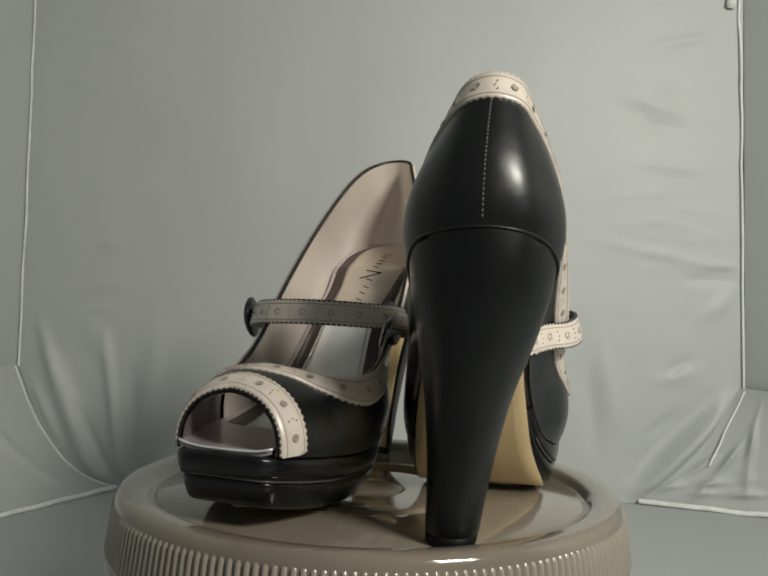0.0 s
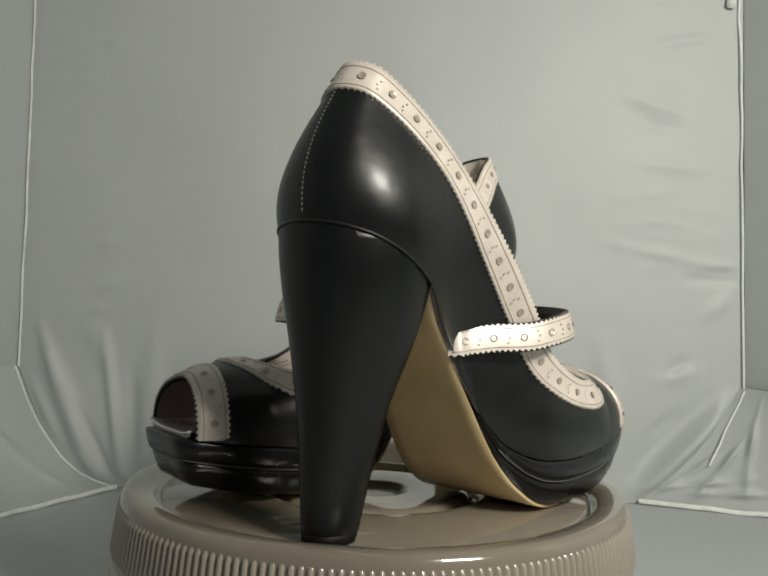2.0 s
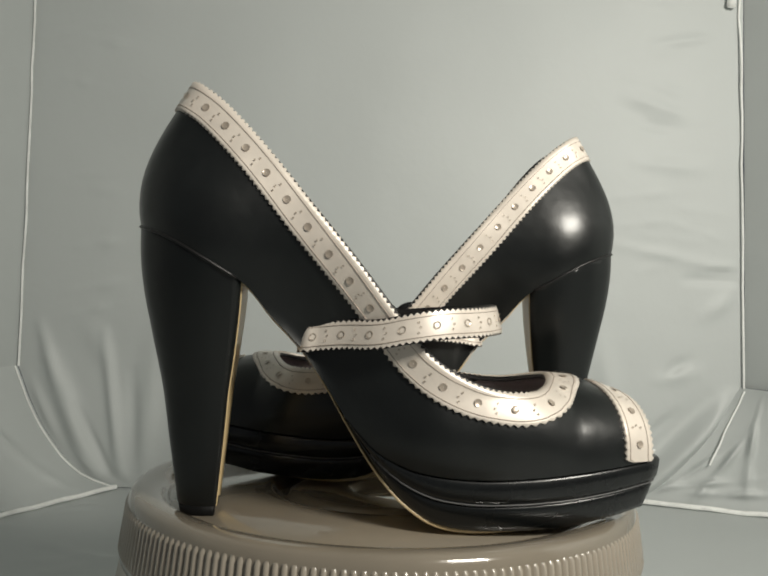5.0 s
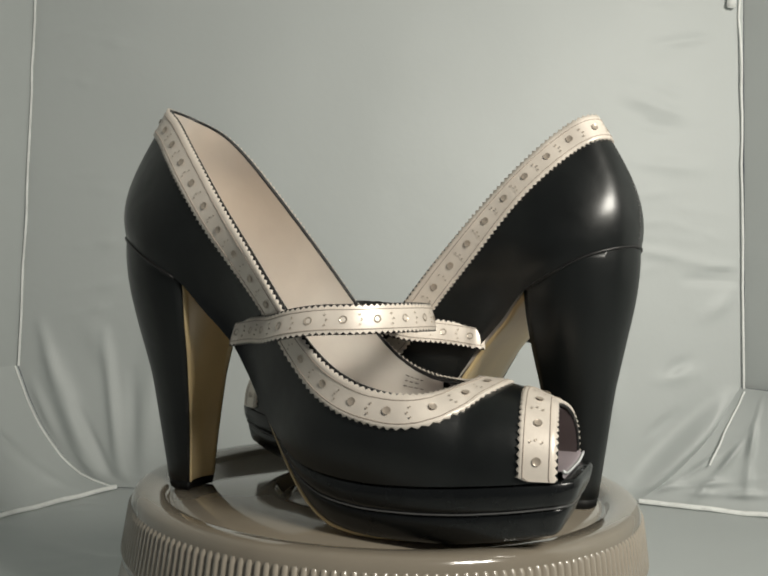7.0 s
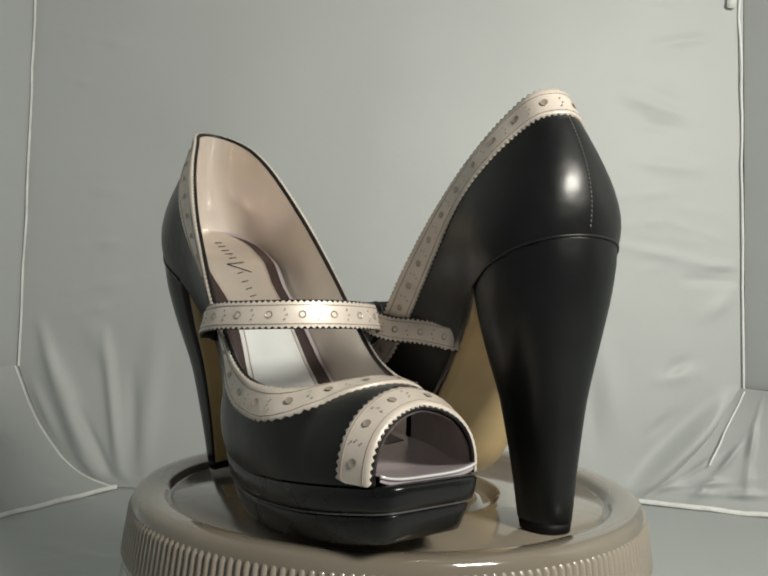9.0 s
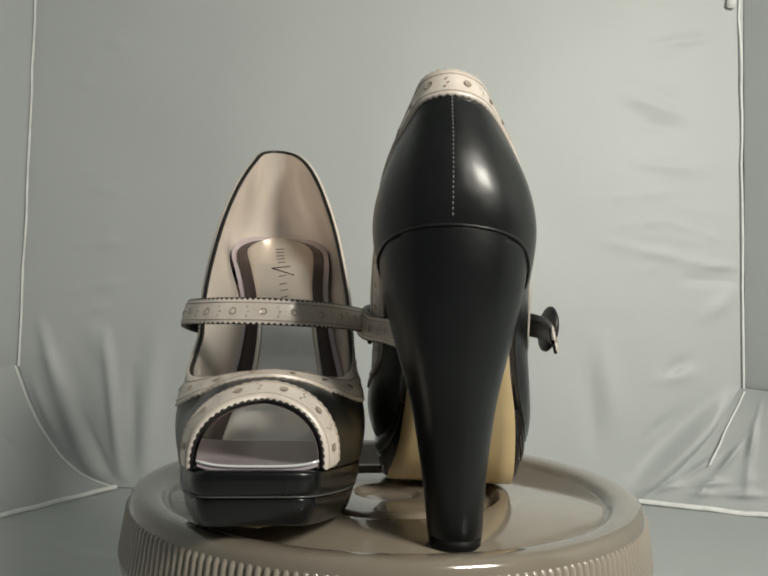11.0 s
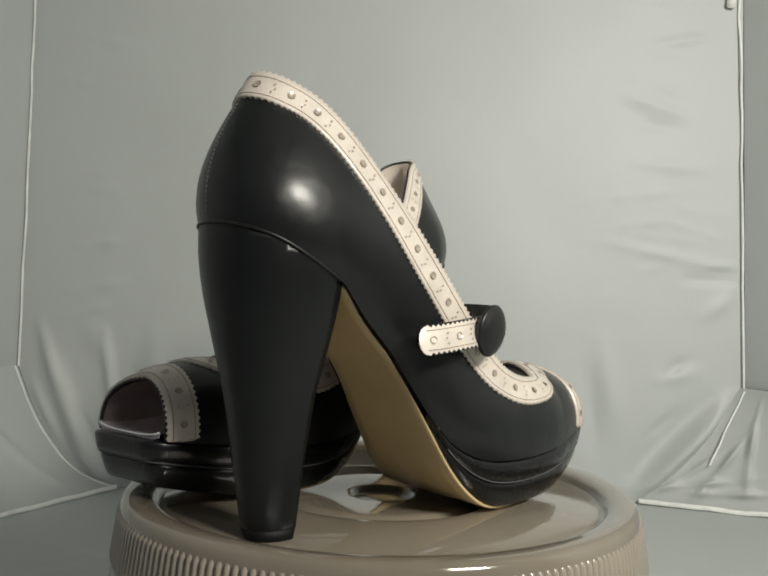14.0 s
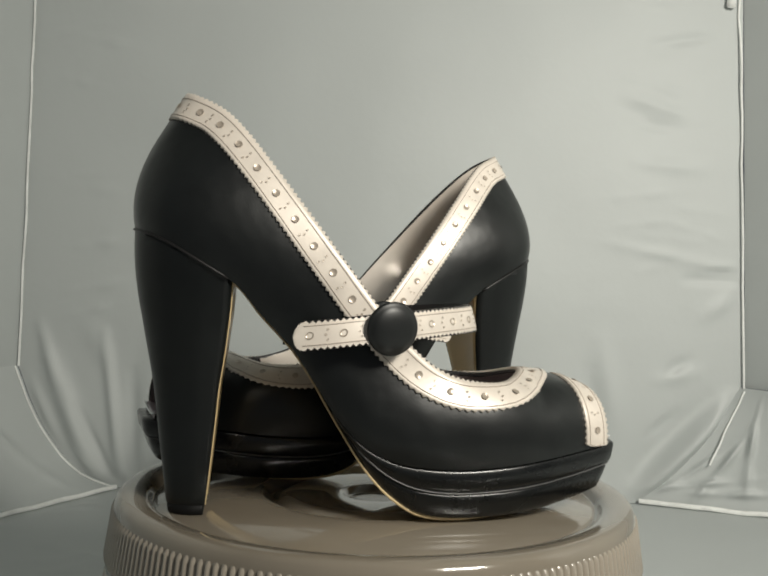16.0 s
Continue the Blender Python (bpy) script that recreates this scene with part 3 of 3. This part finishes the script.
def corner_bend(g):
    z = FLOOR + g * (0.015 - FLOOR)
    return -(CORNER(z) - (0.280 + 0.115 * g))


# long creases of the back panel: from x, z to x, z; width, depth
LEFT_CREASES = [
    (-0.36, 0.024, -0.307, -0.102, 0.011, 0.009),
    (-0.302, 0.053, -0.278, -0.109, 0.006, 0.006),
    (-0.379, -0.003, -0.348, -0.066, 0.005, 0.006),
    (-0.246, 0.053, -0.257, -0.108, 0.012, 0.004),
    (-0.328, -0.028, -0.287, -0.109, 0.005, -0.004),
    (-0.372, 0.061, -0.35, -0.002, 0.006, 0.004),
    (-0.32, 0.063, -0.3, 0.021, 0.01, 0.002),
    (-0.271, 0.011, -0.264, -0.095, 0.007, -0.003)]
RIGHT_CREASES = [
    (0.383, 0.002, 0.284, -0.101, 0.010, 0.016),
    (0.354, 0.001, 0.276, -0.079, 0.012, -0.005),
    (0.327, 0.131, 0.391, 0.131, 0.005, -0.003),
    (0.343, 0.147, 0.39, 0.146, 0.004, 0.002),
    (0.349, 0.139, 0.389, 0.139, 0.003, -0.002),
    (0.308, 0.026, 0.332, 0.043, 0.006, -0.003),
    (0.299, 0.021, 0.342, 0.03, 0.008, 0.003),
    (0.291, -0.041, 0.319, -0.016, 0.006, -0.003),
    (0.248, 0.319, 0.296, 0.296, 0.008, -0.0015),
    (0.263, 0.332, 0.32, 0.307, 0.008, 0.0015),
    (0.269, 0.297, 0.323, 0.295, 0.006, -0.0013),
    (0.283, 0.385, 0.346, 0.395, 0.005, 0.002),
    (0.271, 0.257, 0.345, 0.251, 0.008, 0.002),
    (0.239, 0.059, 0.258, -0.036, 0.012, 0.003),
    (0.35, 0.089, 0.381, 0.117, 0.008, 0.003),
    (0.224, 0.026, 0.235, -0.058, 0.01, -0.003)]
CREASES = [(rng.uniform(0.86, 0.99), rng.uniform(0.28, 0.95), rng.uniform(-0.3, 0.25), rng.uniform(0.02, 0.05), rng.uniform(0.004, 0.006), rng.uniform(0.0004, 0.0011)) for k in range(30)]
CREASES += [(rng.uniform(0.02, 0.12), rng.uniform(0.2, 0.9), rng.uniform(-0.25, 0.3), rng.uniform(0.02, 0.05), rng.uniform(0.004, 0.006), rng.uniform(0.0007, 0.0015)) for k in range(10)]
FLOOR_FOLDS = [(rng.choice((rng.uniform(0.72, 0.97), rng.uniform(0.08, 0.3))), rng.uniform(0.62, 0.93), rng.uniform(-0.9, 0.9), rng.uniform(0.02, 0.06), rng.uniform(0.006, 0.010), rng.uniform(0.0012, 0.0030)) for k in range(34)]
sheet("wall_back", (-0.395, BACK, FLOOR), (0.395, BACK, FLOOR), (0.378, BACK, TOP), (-0.388, BACK, TOP), 260, 240, 0.005,
      "translucent white nylon back panel, softly creased near its lower corners", 2.0, CREASES, corner_taper, LEFT_CREASES + RIGHT_CREASES)
sheet("wall_left", (-0.60, -0.40, 0.015), (-0.395, BACK, 0.015), (-0.388, BACK, TOP), (-0.60, -0.40, TOP), 90, 60, 0.010, "white nylon side panel of the light tent", 5.0)
sheet("wall_right", (0.395, BACK, 0.015), (0.95, -0.40, 0.015), (0.95, -0.40, TOP), (0.378, BACK, TOP), 90, 60, 0.010, "white nylon side panel of the light tent", 8.0)
sheet("gusset_left", (-0.45, 0.18, FLOOR), (-0.28, BACK, FLOOR), (-0.395, BACK, 0.015), (-0.46, 0.18, 0.015), 60, 40, 0.005, "creased white nylon corner gusset", 11.0,
      [(0.75, 0.45, 2.2, 0.07, 0.006, 0.006), (0.55, 0.5, 1.9, 0.06, 0.006, 0.005), (0.3, 0.4, 1.7, 0.06, 0.006, 0.004)], bend=corner_bend)
sheet("gusset_right", (0.273, BACK + 0.003, FLOOR), (0.43, 0.40, FLOOR), (0.419, 0.40, 0.015), (0.388, BACK + 0.003, 0.015), 90, 70, 0.004, "creased white nylon corner gusset", 14.0,
      [(0.25, 0.30, 0.95, 0.04, 0.006, 0.003), (0.45, 0.35, 1.3, 0.05, 0.006, 0.005), (0.62, 0.5, 1.75, 0.05, 0.006, 0.005), (0.35, 0.2, 0.25, 0.04, 0.005, 0.004), (0.6, 0.15, 0.1, 0.04, 0.005, 0.004)])
sheet("skirt_left", (-0.60, -0.40, FLOOR), (-0.45, 0.18, FLOOR), (-0.46, 0.18, 0.015), (-0.60, -0.40, 0.015), 20, 6, 0.004, "white nylon side panel of the light tent", 3.0)
sheet("skirt_right", (0.43, 0.40, FLOOR), (0.95, -0.40, FLOOR), (0.95, -0.40, 0.015), (0.419, 0.40, 0.015), 20, 6, 0.004, "white nylon side panel of the light tent", 4.0)
sheet("floor", (-0.62, -0.5, FLOOR), (0.97, -0.5, FLOOR), (0.97, 0.5, FLOOR), (-0.62, 0.5, FLOOR), 240, 170, 0.003, "wrinkled white nylon floor of the light tent", 6.0, FLOOR_FOLDS)
sheet("ceiling", (-0.45, 0.47, TOP), (0.45, 0.47, TOP), (0.86, -0.25, TOP), (-0.57, -0.25, TOP), 20, 20, 0.006, "white nylon roof of the light tent", 7.0)


def wobble(a, b, n, amount, seed):
    """Points from a to b, slightly uneven."""
    a, b = Vector(a), Vector(b)
    return [a.lerp(b, k / n) + amount * noise.noise_vector(Vector((k * 0.45, seed, 0.3))) * math.sin(math.pi * k / n) for k in range(n + 1)]


seam_strip("trim_left", wobble((-0.386, BACK - 0.004, TOP), (-0.392, BACK - 0.004, 0.015), 24, 0.003, 1.0), 0.0012, "pale sewn binding")
seam_strip("trim_right", wobble((0.371, BACK - 0.004, TOP), (0.392, BACK - 0.004, 0.015), 24, 0.003, 2.0), 0.0012, "pale sewn binding")
seam_strip("trim_corner_left", [(-CORNER(z), BACK - 0.006, z) for z in (0.015 + (FLOOR + 0.002 - 0.015) * k / 20 for k in range(21))], 0.0009, "pale sewn binding")
seam_strip("trim_corner_right", wobble((0.392, BACK - 0.004, 0.015), (0.428, 0.41, -0.05), 12, 0.003, 4.0), 0.0012, "pale sewn binding")
seam_strip("trim_gusset", wobble((0.391, BACK - 0.008, 0.012), (0.350, BACK - 0.021, -0.066), 12, 0.002, 7.0), 0.0010, "pale sewn binding")
seam_strip("trim_floor_left", wobble((-0.281, BACK - 0.006, FLOOR + 0.002), (-0.355, 0.30, FLOOR + 0.003), 16, 0.0015, 5.0), 0.0024, "pale sewn binding")
seam_strip("trim_floor_right", wobble((0.281, BACK - 0.006, FLOOR + 0.004), (0.43, 0.395, FLOOR + 0.003), 16, 0.0015, 6.0), 0.0026, "pale sewn binding")


def tent_clip():
    """A small white plastic clip at the top of the corner seam."""
    bm = bmesh.new()
    bmesh.ops.create_cube(bm, size=1.0)
    bmesh.ops.scale(bm, vec=(0.010, 0.004, 0.026), verts=bm.verts)
    bmesh.ops.bevel(bm, geom=bm.edges[:], offset=0.0014, segments=2, affect="EDGES")
    ob = link("tent_clip", bm, SEAM)
    ob.matrix_world = pose(0.3690, BACK - 0.0055, 0.440, 0, 8, 0)
    return tagged(ob, "small white plastic clip on the tent's corner seam", "clip")


tent_clip()


# ---- things ----
can = canister()


def table_pose(u0, v0, degrees):
    """The pose on the lid of a pump whose back seam is over (u0, v0) and which points that way."""
    a = radians(degrees)
    return pose((u0 + 0.2 * math.cos(a)) * S, (v0 + 0.2 * math.sin(a)) * S, 0, 0, 0, degrees)


LEFT_AT = table_pose(0.0970, -0.2543, 81.0)
RIGHT_AT = table_pose(0.0223, 0.2630, 248.2)
left_shoe = shoe(1, LEFT_AT, "pair of pumps", "black leather peep-toe platform pump with nude scalloped brogue trim", 0.0065)
right_shoe = shoe(-1, RIGHT_AT, "pair of pumps", "black leather peep-toe platform pump with nude scalloped brogue trim", -0.0065)


def motions():
    """The lid turns with all that stands on it."""
    for thing, start in ((can, pose(*LID, 0)), (left_shoe, LEFT_AT), (right_shoe, RIGHT_AT)):
        walk(thing, [(k * 0.5, pose(0, 0, 0, 0, 0, a) @ start) for k, a in enumerate(TURN)])


motions()
